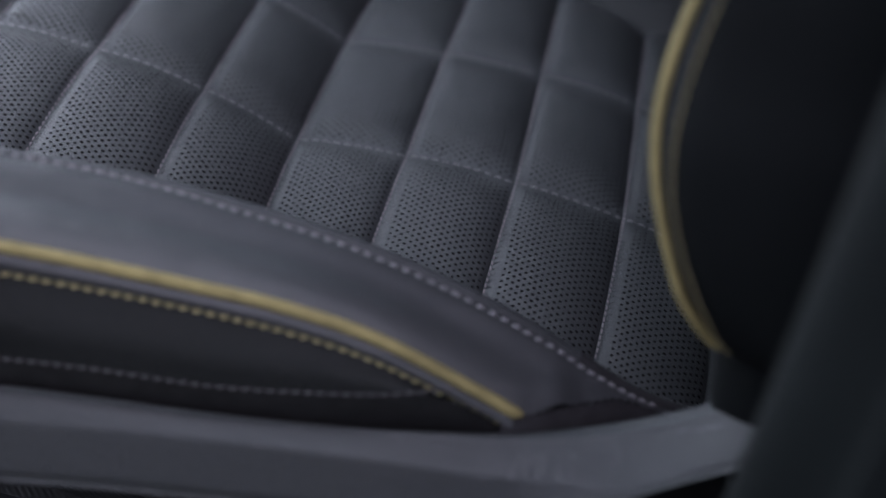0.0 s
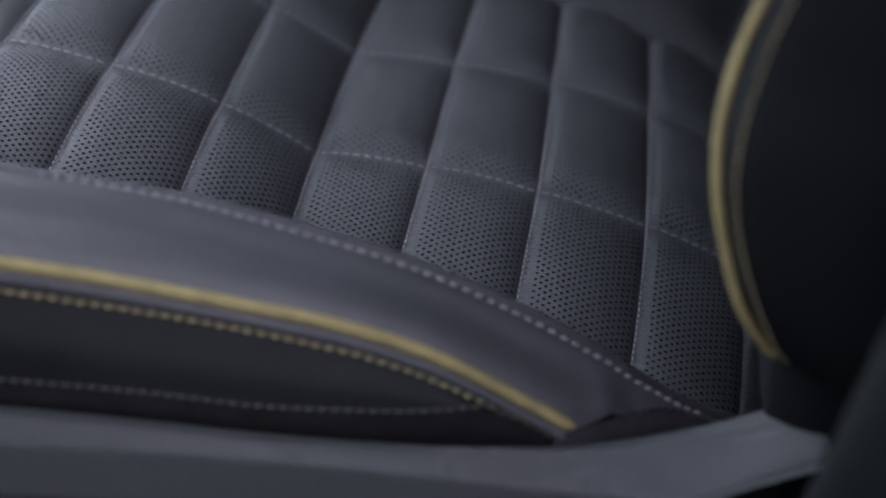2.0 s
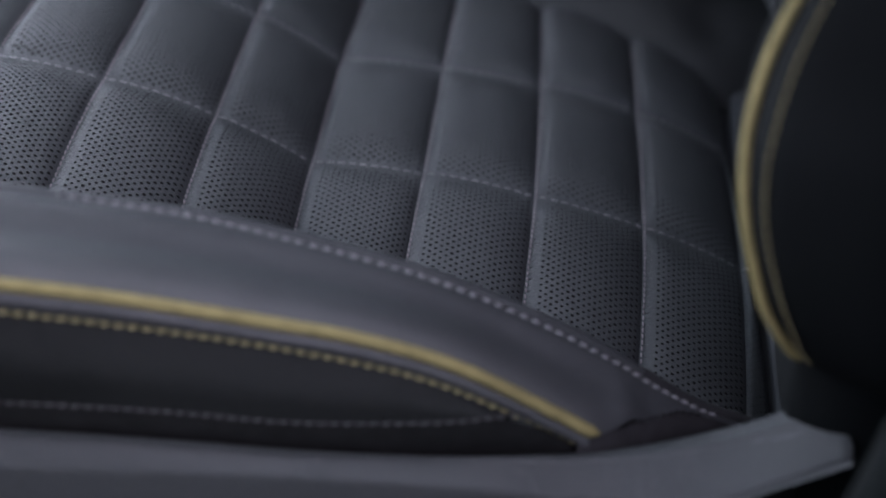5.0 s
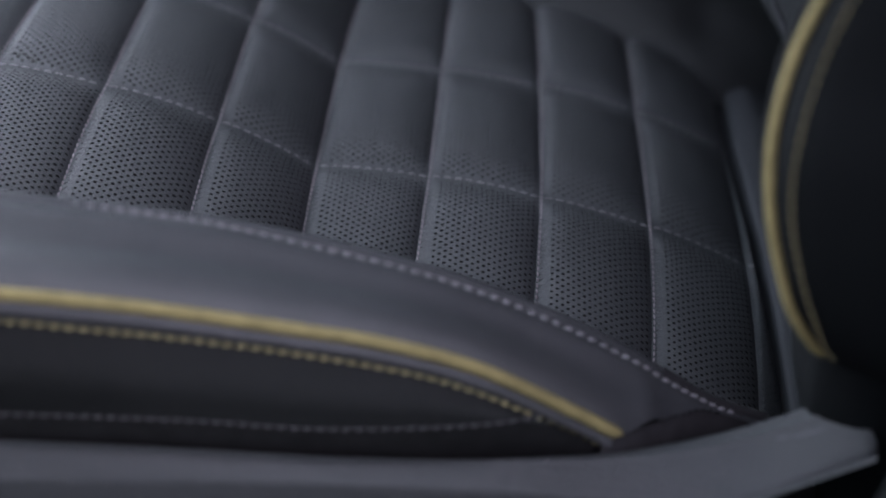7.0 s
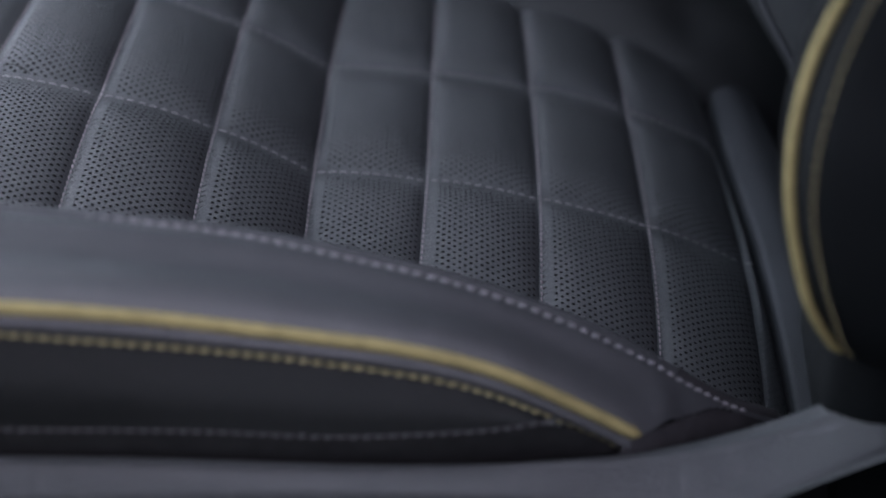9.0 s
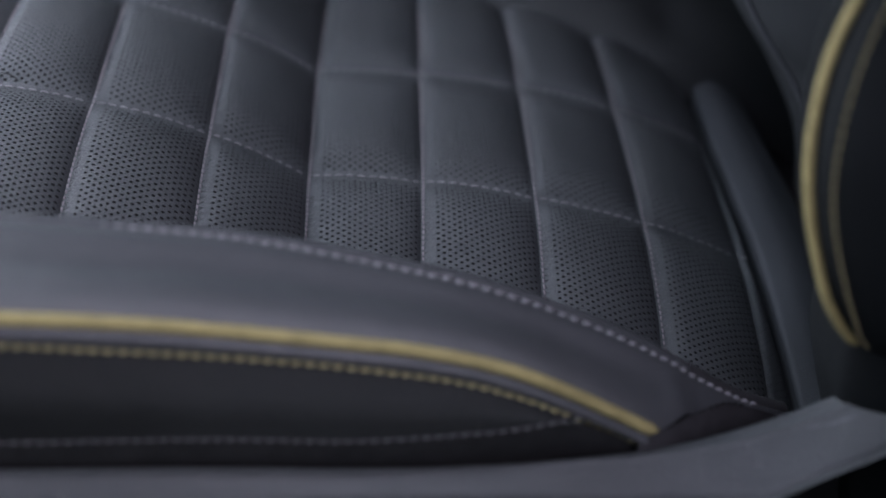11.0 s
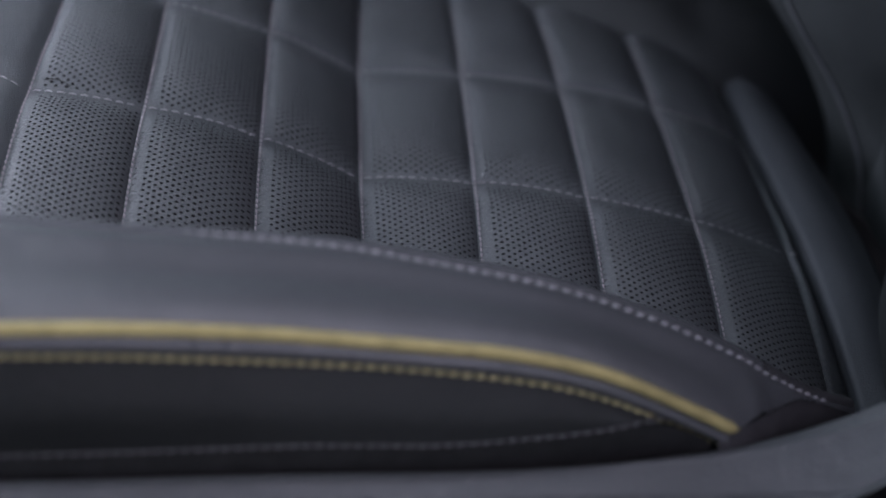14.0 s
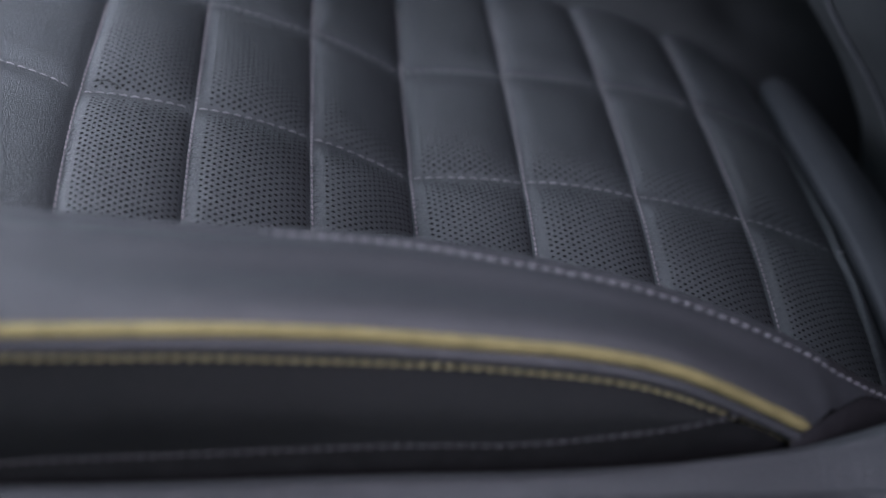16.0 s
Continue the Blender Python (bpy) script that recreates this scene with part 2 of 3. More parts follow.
def pad_surface(i, u, v, puff=0.0074):
    """A channel's leather between seams i and i + 1: u across it, v the place across the seat."""
    a, b = seam_point(i, v), seam_point(i + 1, v)
    p = a + (b - a) * u[..., None]
    pinch = sum(np.exp(-((v - r) / 0.013) ** 2) for r in ROWS_Y)
    puff = puff * min(1.0, (SEAMS[i + 1][0] - SEAMS[i][0]) / 0.045)
    full = (1 - np.abs(2 * np.clip(u, 0, 1) ** 0.82 - 1) ** 2.3) ** 0.72
    wave = 0.0005 * np.sin(31 * v + 2.1 * i) * np.sin(math.pi * u)
    p[..., 2] += puff * full * (1 - 0.66 * np.minimum(pinch, 1)) + wave
    sway = [np.interp(v, (-0.16, 0.0, 0.11, 0.25), (0, *STRAY[k], STRAY[k][1])) for k in (i, i + 1)]
    p[..., 1] += sway[0] * (1 - u) + sway[1] * u
    p[..., 0] += 0.0012 * np.sin(math.pi * u) * np.sin(23 * v + i)
    return p


def padded(name, i, v0, v1, holes=True, hole=0.00082):
    """A pad of perforated leather: every hole is punched through the skin, with a wall and a floor of foam."""
    width = SEAMS[i + 1][0] - SEAMS[i][0]
    nu = 2 * round(width / 0.0051)
    nv = max(2, round((v1 - v0) / 0.0021))
    dv = (v1 - v0) / nv
    uu, vv = np.meshgrid(np.linspace(0, 1, nu + 1), np.linspace(v0, v1, nv + 1), indexing="ij")
    grid = pad_surface(i, uu, vv)
    verts, faces, mats = list(grid.reshape(-1, 3)), [], []
    gid = lambda a, b: a * (nv + 1) + b
    turn = [math.radians(q) for q in (210, 270, 330, 30, 90, 150)]
    cu, cv, ids = [], [], []
    for b in range(nv):
        k = b % 2
        if k:
            faces.append((gid(0, b), gid(1, b), gid(1, b + 1), gid(0, b + 1)))
            mats.append(0)
        while k + 2 <= nu:
            ring = (gid(k, b), gid(k + 1, b), gid(k + 2, b), gid(k + 2, b + 1), gid(k + 1, b + 1), gid(k, b + 1))
            u, v = (k + 1) / nu, v0 + (b + 0.5) * dv
            edge = min((v - v0 if v0 in ROWS_Y else 1), (v1 - v if v1 in ROWS_Y else 1))
            if holes and u * width > min(0.0066, 0.3 * width) and (1 - u) * width > 0.0024 and edge > 0.0035:
                cu.append(u)
                cv.append(v)
                ids.append(ring)
            else:
                faces.append(ring)
                mats.append(0)
            k += 2
        if k < nu:
            faces.append((gid(k, b), gid(k + 1, b), gid(k + 1, b + 1), gid(k, b + 1)))
            mats.append(0)
    if cu:
        cu, cv = np.array(cu), np.array(cv)
        r = hole * (1 + 0.08 * np.sin(37 * cu + 91 * cv))
        hu = cu[:, None] + 1.1 * r[:, None] * np.cos(turn)[None] / width
        hv = cv[:, None] + r[:, None] * np.sin(turn)[None]
        rim = pad_surface(i, hu, hv)
        low = rim.copy()
        low[..., 2] -= 0.0019
        for n, ring in enumerate(ids):
            o = len(verts)
            verts.extend(rim[n])
            verts.extend(rim[n] - (0, 0, 0.00003))
            verts.extend(low[n])
            for q in range(6):
                w = (q + 1) % 6
                faces.append((ring[q], ring[w], o + w, o + q))
                mats.append(0)
                faces.append((o + 6 + q, o + 6 + w, o + 12 + w, o + 12 + q))
                mats.append(1)
            faces.append(tuple(o + 12 + q for q in range(6)))
            mats.append(1)
    me = mesh(name, verts, faces, PAD)
    me.materials.append(FOAM)
    me.polygons.foreach_set("material_index", mats)
    me.update()
    return me


# ---- seat cushion ----
seat = thing("car_seat", "dark grey perforated leather car seat with yellow piping", "car seat")
for i in range(len(SEAMS) - 1):
    for v0, v1 in ((-0.165, 0.0), (0.0, 0.11), (0.11, 0.23)):
        part("quilted_pad", padded("quilted_pad", i, v0, v1, hole=0.00082 if i < 7 else 0.00045), seat)

XS = np.linspace(-0.30, 0.222, 131)
T_Y = [(-0.30, -0.222), (-0.2, -0.217), (-0.1, -0.203), (0, -0.178), (0.1, -0.168), (0.15, -0.165), (0.19, -0.158), (0.225, -0.143)]
T_Z = [(-0.30, 0.106), (-0.2, 0.1098), (-0.12, 0.1019), (-0.04, 0.0913), (0, 0.0856), (0.04, 0.0789), (0.08, 0.0714), (0.11, 0.0629), (0.14, 0.0524), (0.155, 0.0452), (0.17, 0.0360), (0.2, 0.0163), (0.225, 0.0024)]
P_Y = [(-0.30, -0.262), (-0.2, -0.258), (-0.1, -0.245), (0, -0.224), (0.08, -0.2105), (0.12, -0.2035), (0.145, -0.1990), (0.157, -0.1960), (0.17, -0.1825), (0.18, -0.1725), (0.19, -0.1625), (0.2, -0.1568), (0.225, -0.1445)]
P_Z = [(-0.30, 0.078), (-0.2, 0.0860), (-0.16, 0.0865), (-0.12, 0.0871), (-0.08, 0.0868), (-0.04, 0.0835), (0, 0.0786), (0.03, 0.0749), (0.06, 0.0711), (0.08, 0.0669), (0.1, 0.0605), (0.12, 0.0511), (0.14, 0.0404), (0.157, 0.0312), (0.17, 0.0275), (0.18, 0.0248), (0.19, 0.0212), (0.2, 0.0158), (0.225, 0.0005)]
Y_Z = [(-0.30, 0.068), (-0.2, 0.0760), (-0.16, 0.0756), (-0.12, 0.0753), (-0.08, 0.0746), (-0.04, 0.0709), (0, 0.0668), (0.03, 0.0636), (0.06, 0.0595), (0.08, 0.0556), (0.1, 0.0492), (0.12, 0.0403), (0.14, 0.0299), (0.157, 0.0198)]
L_Y = [(-0.30, -0.260), (-0.2, -0.256), (-0.1, -0.248), (0, -0.231), (0.1, -0.213), (0.135, -0.204)]
L_Z = [(-0.30, 0.010), (-0.2, 0.0202), (-0.12, 0.0319), (-0.06, 0.0346), (0, 0.0349), (0.04, 0.0340), (0.08, 0.0368), (0.1, 0.0385), (0.12, 0.0419), (0.135, 0.0460)]


def line(x, yk, zk, dy=0.0, dz=0.0):
    return np.stack([x, spline(yk, x) + dy, spline(zk, x) + dz], -1)


def face_folds(p):
    """The crease and slack near the bolster's tail."""
    x, y, z = p[..., 0], p[..., 1], p[..., 2]
    out = np.zeros_like(p)
    tail = np.exp(-((x - 0.168 + 0.25 * (y + 0.18)) / 0.006) ** 2) - 0.8 * np.exp(-((x - 0.180 + 0.25 * (y + 0.18)) / 0.007) ** 2)
    out[..., 2] = 0.0028 * tail * np.clip((-0.160 - y) / 0.02, 0, 1)
    return out


def face(x, f):
    """The bolster's leather between the top seam (f = 0) and the piping (f = 1)."""
    t, p = line(x, T_Y, T_Z), line(x, P_Y, P_Z)
    f = np.asarray(f, float)[None, :, None] if np.ndim(f) else np.full((1, 1, 1), float(f))
    out = t[:, None] + (p - t)[:, None] * f
    wide = np.linalg.norm(p - t, axis=1)[:, None]
    g = f[..., 0]
    at = (0, 0.1, 0.2, 0.32, 0.45, 0.58, 0.68, 0.8, 0.9, 1)
    low = spline(list(zip(at, (0, 0.0022, 0.0033, 0.0040, 0.0044, 0.0043, 0.0038, 0.0028, 0.0016, 0))), g)
    full = spline(list(zip(at, (0, 0.0027, 0.0031, 0.0023, 0.0023, 0.0039, 0.0047, 0.0043, 0.0026, 0))), g)
    taut = np.interp(np.asarray(x, float), (-0.15, -0.05), (0.75, 0.0))[:, None]
    b = np.clip(wide / 0.046, 0, 1) * (low * taut + full * (1 - taut))
    b = b * (0.35 + 0.65 * np.clip((0.165 - np.asarray(x, float)) / 0.06, 0, 1))[:, None]
    out[..., 2] += b
    out[..., 1] -= 0.5 * b
    return out + face_folds(out)


bolster = part("bolster_face", sheet("bolster_face", face(XS, np.linspace(0, 1, 21)), FACE), seat, "smooth grained grey leather bolster")
inner = part("inner_bolster", loft("inner_bolster", [
    line(XS, T_Y, T_Z), line(XS, T_Y, T_Z, 0.0012, -0.0004), line(XS, T_Y, T_Z, 0.004, 0.0003), line(XS, T_Y, T_Z, 0.009, -0.003), line(XS, T_Y, T_Z, 0.018, -0.018), line(XS, T_Y, T_Z, 0.024, -0.060)], FACE, 5), seat)
xp = XS[XS <= 0.1575]
welt = part("welt_strip", loft("welt_strip", [line(xp, P_Y, P_Z, 0.002, 0.0), line(xp, P_Y, P_Z, -0.0032, -0.004), line(xp, P_Y, Y_Z, -0.0022, 0.0034), line(xp, P_Y, Y_Z, 0.002, 0.0)], FACE, 4), seat)
xl = XS[XS <= 0.132]
t_end = np.clip((xl + 0.30) / 0.432, 0, 1)
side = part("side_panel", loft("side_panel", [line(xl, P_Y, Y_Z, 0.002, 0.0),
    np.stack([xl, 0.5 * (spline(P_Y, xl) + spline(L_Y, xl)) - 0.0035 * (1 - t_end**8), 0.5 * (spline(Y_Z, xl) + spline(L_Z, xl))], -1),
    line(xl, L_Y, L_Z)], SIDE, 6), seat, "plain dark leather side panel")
xu = XS[XS <= 0.16]
low_z = [(k, min(float(spline(L_Z, min(k, 0.135))), float(spline(Y_Z, k)))) for k in np.linspace(-0.3, 0.157, 14)]
low_y = [(k, float(spline(L_Y, min(k, 0.135))) if k < 0.13 else float(spline(P_Y, k)) + 0.002) for k in np.linspace(-0.3, 0.157, 14)]
under = part("under_panel", loft("under_panel", [line(xu, low_y, low_z, 0.0005), line(xu, low_y, low_z, 0.0015, -0.010), line(xu, low_y, low_z, 0.007, -0.030), line(xu, low_y, low_z, 0.02, -0.06)], UNDER, 4), seat)
piping_line = line(np.linspace(-0.30, 0.157, 140), P_Y, P_Z, -0.0012, 0.0012)
part("piping", tube("piping", piping_line, 0.0025, PIPE), seat, "yellow woven piping cord")
xf = np.linspace(0.150, 0.224, 30)
patch = part("woven_patch", loft("woven_patch", [line(xf, P_Y, P_Z, 0.001, -0.0005), line(xf, P_Y, P_Z, -0.004, -0.006), line(xf, P_Y, P_Z, -0.006, -0.018), line(xf, P_Y, P_Z, 0.002, -0.05)], WEAVE, 4), seat, "black woven cloth at the tail of the bolster")

xw = np.linspace(0.172, 0.2215, 24)
part("woven_edge", loft("woven_edge", [line(xw, T_Y, T_Z, 0.0008, -0.0004), line(xw, T_Y, T_Z, 0.0026, 0.0009), line(xw, T_Y, T_Z, 0.0060, 0.0006), line(xw, T_Y, T_Z, 0.0105, -0.004), line(xw, T_Y, T_Z, 0.014, -0.014)], WEAVE, 4), seat, "black woven edging behind the tail stitches")

ST = stitch_mesh("stitch", 0.0039, 0.0015, THREAD)
SY = stitch_mesh("stitch", 0.0038, 0.0016, YTHREAD)
SD = stitch_mesh("stitch", 0.0030, 0.0010, UNDER)
SB = stitch_mesh("stitch", 0.0037, 0.0012, BTHREAD)
SL = stitch_mesh("stitch", 0.0034, 0.0012, DTHREAD)
SR = stitch_mesh("stitch", 0.0038, 0.0008, DTHREAD)
xt = XS[(XS > -0.19) & (XS < 0.208)]
on = np.clip((xt + 0.08) / 0.11, 0, 1)
top_stitch = (face(xt, 0.0)[:, 0] + (0, 0.0045, -0.0012)) * (1 - on)[:, None] + face(xt, 0.06)[:, 0] * on[:, None]
stitches(top_stitch + (0, 0, 0.0002), 0.0054, ST, bolster, (0, -0.35, 1))
stitches(line(np.linspace(-0.19, 0.127, 84), P_Y, Y_Z, -0.0002, 0.0004), 0.0051, SY, welt, (0, -1, 0.3))
# Same seam at the tail in darker thread: its shadow is painted in.
stitches(line(np.linspace(0.1275, 0.153, 8), P_Y, Y_Z, 0.0010, 0.0), 0.0051, SB, welt, (0, -1, 0.3))
stitches(line(np.linspace(-0.19, 0.131, 90), L_Y, L_Z, -0.0004, 0.0), 0.0048, SL, side, (0, -1, 0.1))
stitches(line(np.linspace(0.161, 0.200, 20), P_Y, P_Z, -0.0004, 0.0004), 0.0042, SD, patch, (0, -0.6, 1))
for r in ROWS_Y:
    lines = []
    for i in range(len(SEAMS) - 1):
        u = np.linspace(0.03, 0.97, 24)
        lines.append(pad_surface(i, u, np.full(24, r)) + (0, 0, 0.0006))
    stitches_joined(lines, 0.0055, SR, seat, (0, 0, 1), 0.05, "cross_stitching", MTHREAD)
lines = [pad_surface(i, np.full(60, 0.022), np.linspace(-0.16, 0.19, 60)) + (-0.0003, 0, 0.0007) for i in range(7)]
SS = stitch_mesh("stitch", 0.0027, 0.0010, RTHREAD)
stitches_joined(lines, 0.0040, SS, seat, (0, 0, 1), 0.1, "seam_stitching", RTHREAD)

# a short wrinkle beside the first crossing of the stitch rows; a dark tube paints its shade
w = np.linspace(0, 1, 14)
crease = pad_surface(0, 0.10 + 0.26 * w, 0.0085 - 0.0035 * w + 0.0022 * np.sin(math.pi * w)) + (0, 0, 0.0001)
part("wrinkle", tube("wrinkle", crease, 0.00032, SIDE, 6), seat)

# front pad, plain leather, before the first channel
u, v = np.meshgrid(np.linspace(0, 1, 40), np.linspace(-0.165, 0.25, 90), indexing="ij")
fx = seam_x(0, v) + 0.062 * v - 0.15 * u
row_y = lambda r, w: r + (-0.011 if r == 0 else -0.006) + 0.30 * 0.15 * w * np.exp(-w)
pinch = np.exp(-((v - row_y(0, u)) / 0.007) ** 2) + np.exp(-((v - row_y(0.11, u)) / 0.007) ** 2)
rise = lambda w: 0.0045 * (1 - np.exp(-w * 0.15 / 0.006)) + 0.013 * (1 - (1 - np.clip(w / 0.6, 0, 1)) ** 1.6)
fz = 0.036 + sag(v) + rise(u) * (1 - 0.3 * pinch) - 0.09 * np.clip(u - 0.6, 0, 1) ** 2
part("front_pad", sheet("front_pad", np.stack([fx - 0.062 * v, v, fz], -1), PAD), seat, "plain grained leather front pad")
lines = [np.stack([seam_x(0, r) - 0.15 * u[1:, 0], row_y(r, u[1:, 0]), 0.0368 + sag(r) + 0.7 * rise(u[1:, 0])], -1)[:24] for r in ROWS_Y]
stitches_joined(lines, 0.0055, SR, seat, (0, 0, 1), 0.05, "cross_stitching", MTHREAD)

# rear strip and rounded tail of the cushion
v = np.linspace(-0.165, 0.23, 60)
gap = np.stack([spline(ROLL_X, v), v, spline(ROLL_Z, v)], -1)
wid = spline([(-0.165, 1.0), (-0.12, 1.15), (0.0, 1.3), (0.13, 1.2), (0.23, 1.0)], v)
back = spline([(-0.165, 0.0), (-0.08, 0.0006), (0.0, 0.0032), (0.1, 0.0045), (0.23, 0.0040)], v)
roll = lambda dx, dz: gap + np.stack([dx * wid + back, 0 * v, 0 * v + dz], -1)
part("rear_roll", loft("rear_roll", [roll(-0.0045, -0.020), roll(0.0005, -0.014), roll(0.0002, -0.0055), roll(0.0034, -0.0026), roll(0.011, -0.0014), roll(0.021, -0.0050), roll(0.030, -0.014), roll(0.033, -0.045)], ROLL, 5), seat, "smooth leather roll at the rear of the cushion, darkened for shade")

# far bolster
xb = np.linspace(-0.30, 0.305, 90)
FB_Y = [(-0.30, 0.255), (-0.1, 0.245), (0.0, 0.232), (0.1, 0.209), (0.15, 0.200), (0.2, 0.190), (0.235, 0.194), (0.27, 0.202), (0.31, 0.212)]
FB_Z = [(-0.30, 0.09), (-0.1, 0.09), (0.0, 0.072), (0.1, 0.048), (0.15, 0.032), (0.18, 0.018), (0.2, 0.008), (0.215, 0.005), (0.235, 0.000), (0.27, -0.014), (0.31, -0.036)]
base_z = [(-0.30, 0.03), (-0.161, 0.03), (-0.05, 0.012), (0.0, -0.006), (0.1, -0.006), (0.169, -0.014), (0.235, -0.034), (0.27, -0.056), (0.31, -0.085)]
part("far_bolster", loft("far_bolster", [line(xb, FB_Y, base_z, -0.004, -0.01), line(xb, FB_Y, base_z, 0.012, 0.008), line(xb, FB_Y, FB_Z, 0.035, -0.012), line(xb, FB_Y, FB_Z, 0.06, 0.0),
     line(xb, FB_Y, FB_Z, 0.09, -0.01), line(xb, FB_Y, FB_Z, 0.10, -0.08)], FAR, 5), seat, "grey leather bolster along the console, shade put in its colour")

# ---- seat side cover ----
CE_Y = [(-0.30, -0.268), (-0.2, -0.262), (-0.1, -0.255), (0, -0.240), (0.1, -0.222), (0.18, -0.198), (0.25, -0.176)]
CE_Z = [(-0.30, 0.012), (-0.2, 0.018), (-0.12, 0.023), (-0.04, 0.025), (0.04, 0.025), (0.12, 0.0275), (0.16, 0.0285), (0.19, 0.0345), (0.22, 0.0448), (0.235, 0.0520), (0.25, 0.0585)]
CC_Z = [(-0.30, 0.004), (-0.2, 0.008), (-0.12, 0.011), (-0.027, 0.0145), (0.004, 0.0165), (0.036, 0.0185), (0.077, 0.0210), (0.117, 0.0210), (0.15, 0.0190), (0.175, 0.0200), (0.2, 0.0245), (0.219, 0.0340), (0.25, 0.0490)]
xc = np.linspace(-0.30, 0.25, 132)
zt, zk, yc = spline(CE_Z, xc), spline(CC_Z, xc), spline(CE_Y, xc)
zl = zk - spline([(-0.30, 0.021), (0.0, 0.026), (0.10, 0.024), (0.15, 0.018), (0.185, 0.006), (0.20, 0.0016), (0.25, 0.0014)], xc)
# the end is rounded in plan: its outer edge reaches further to the rear
def ring(dy, z):
    k = np.clip((0.004 - dy) / 0.0285, 0, 1)
    end = 0.2380 + 0.0115 * k ** 0.9
    x = np.where(xc < 0.2, xc, 0.2 + (xc - 0.2) * (end - 0.2) / 0.05)
    return np.stack([x, np.interp(x, xc, yc) + dy, np.interp(x, xc, z)], -1)


out = spline([(-0.30, 0.0118), (0.14, 0.0118), (0.17, 0.0160), (0.20, 0.0245), (0.25, 0.0265)], xc)
cham = spline([(-0.30, 0.0006), (0.14, 0.0006), (0.165, 0.0024), (0.20, 0.0052), (0.25, 0.0072)], xc)
rows = [(0.004, zl), (0.004, zt - 0.004), (0.0032, zt - 0.0012), (0.0018, zt - 0.0001), (0.0008, zt)]
rows += [(0.0008 - k * cham, zt + 0.06 * k * cham) for k in (0.1, 0.4, 0.8, 0.95)]
zt = zt + 0.06 * cham
rows += [(0.0001 - cham, zt - 0.0003), (-0.0004 - cham, zt - 0.0009)]
rows += [((-0.0004 - cham) * (1 - k) - out * k, (zt - 0.0009) * (1 - k) + zk * k + 0.0016 * k * (1 - k)) for k in (0.1, 0.3, 0.5, 0.7, 0.9, 0.97)]
rows += [(-0.0004 - out, zk - 0.0008)] + [(-0.0006 - out - 0.004 * k, zk - 0.0016 + (zl - zk + 0.0016) * k) for k in (0.05, 0.2, 0.5, 0.8, 0.97)]
rows += [(-0.0032 - out, zl - 0.0008), (-0.010, zl - 0.0010), (0.0, zl - 0.0006)]
skin = np.stack([ring(dy, z) for dy, z in rows], 1)
core = skin[-1].mean(0)
cap = [core + (skin[-1] - core) * k + (dx, 0, 0) for k, dx in ((0.93, 0.0009), (0.8, 0.0016), (0.4, 0.0022), (0.02, 0.0023))]
cover = part("side_cover", sheet("side_cover", np.concatenate([skin, np.stack(cap)]), PLASTIC), seat, "grey grained plastic trim blade")


# pale scuffs worn into the blade's end
def scuff(x0, x1, d0, d1, wide):
    k = np.linspace(0, 1, 16)
    x, dy = x0 + (x1 - x0) * k, d0 + (d1 - d0) * k + 0.0003 * np.sin(17 * k)
    c, o = np.interp(x, xc, cham) + 0.0004, np.interp(x, xc, out)
    top, low = np.interp(x, xc, zt) - 0.0009, np.interp(x, xc, zk)
    half = wide * np.sin(math.pi * k) * (0.5 + 0.5 * np.sin(29 * k) ** 2) + 0.00005
    rows = []
    for w in (-1, 0, 1):
        f = np.clip((-dy - w * half - c) / (o - c), 0, 1)
        rows.append(np.stack([x, np.interp(x, xc, yc) + dy + w * half, top * (1 - f) + low * f + 0.0016 * f * (1 - f) + 0.00025 - 0.0001 * abs(w)], -1))
    return sheet("scuff", np.stack(rows, 1), SCUFF)


part("scuff", scuff(0.2195, 0.2325, -0.0100, -0.0118, 0.0006), cover, "pale worn scuff")
part("scuff", scuff(0.2140, 0.2190, -0.0085, -0.0092, 0.0004), cover, "pale worn scuff")

# Added black sheet: hides the open underside and stands for the dark there.
lx = np.linspace(0.13, 0.262, 20)
ly, lz = spline(CE_Y, np.minimum(lx, 0.245)), np.interp(lx, xc, zl)
part("dark_filler", sheet("dark_filler", np.stack([np.stack([lx, ly + d, lz + h], -1) for d, h in ((0.0045, 0.003), (0.005, -0.01), (0.008, -0.05), (0.012, -0.20))], 1), UNDER), seat, "black filler sheet added to close the view under the trim blade")

# ---- backrest ----
BX = [(0.02, 0.275), (0.05, 0.255), (0.07, 0.2344), (0.085, 0.2176), (0.1, 0.2060), (0.12, 0.1962), (0.145, 0.1874), (0.17, 0.1831), (0.195, 0.1844), (0.22, 0.1898), (0.25, 0.2003), (0.3, 0.2247), (0.4, 0.28), (0.55, 0.36)]
BY = [(0.02, -0.180), (0.05, -0.183), (0.07, -0.1872), (0.085, -0.1926), (0.1, -0.1956), (0.12, -0.1944), (0.145, -0.1923), (0.17, -0.1889), (0.195, -0.1822), (0.22, -0.1804), (0.25, -0.1797), (0.3, -0.178), (0.4, -0.177), (0.55, -0.176)]
# the side panel's stitch line, behind the piping
BSX = [(0.07, 0.0030), (0.085, 0.0046), (0.1, 0.0078), (0.12, 0.0076), (0.145, 0.0068), (0.195, 0.0072), (0.22, 0.0064), (0.25, 0.0056), (0.3, 0.0050), (0.55, 0.005)]
BSY = [(0.07, -0.0010), (0.085, -0.0032), (0.1, -0.0055), (0.12, -0.0093), (0.145, -0.0110), (0.17, -0.0122), (0.195, -0.0116), (0.22, -0.0097), (0.25, -0.0077), (0.3, -0.006), (0.55, -0.006)]
zb = np.linspace(0.04, 0.55, 110)
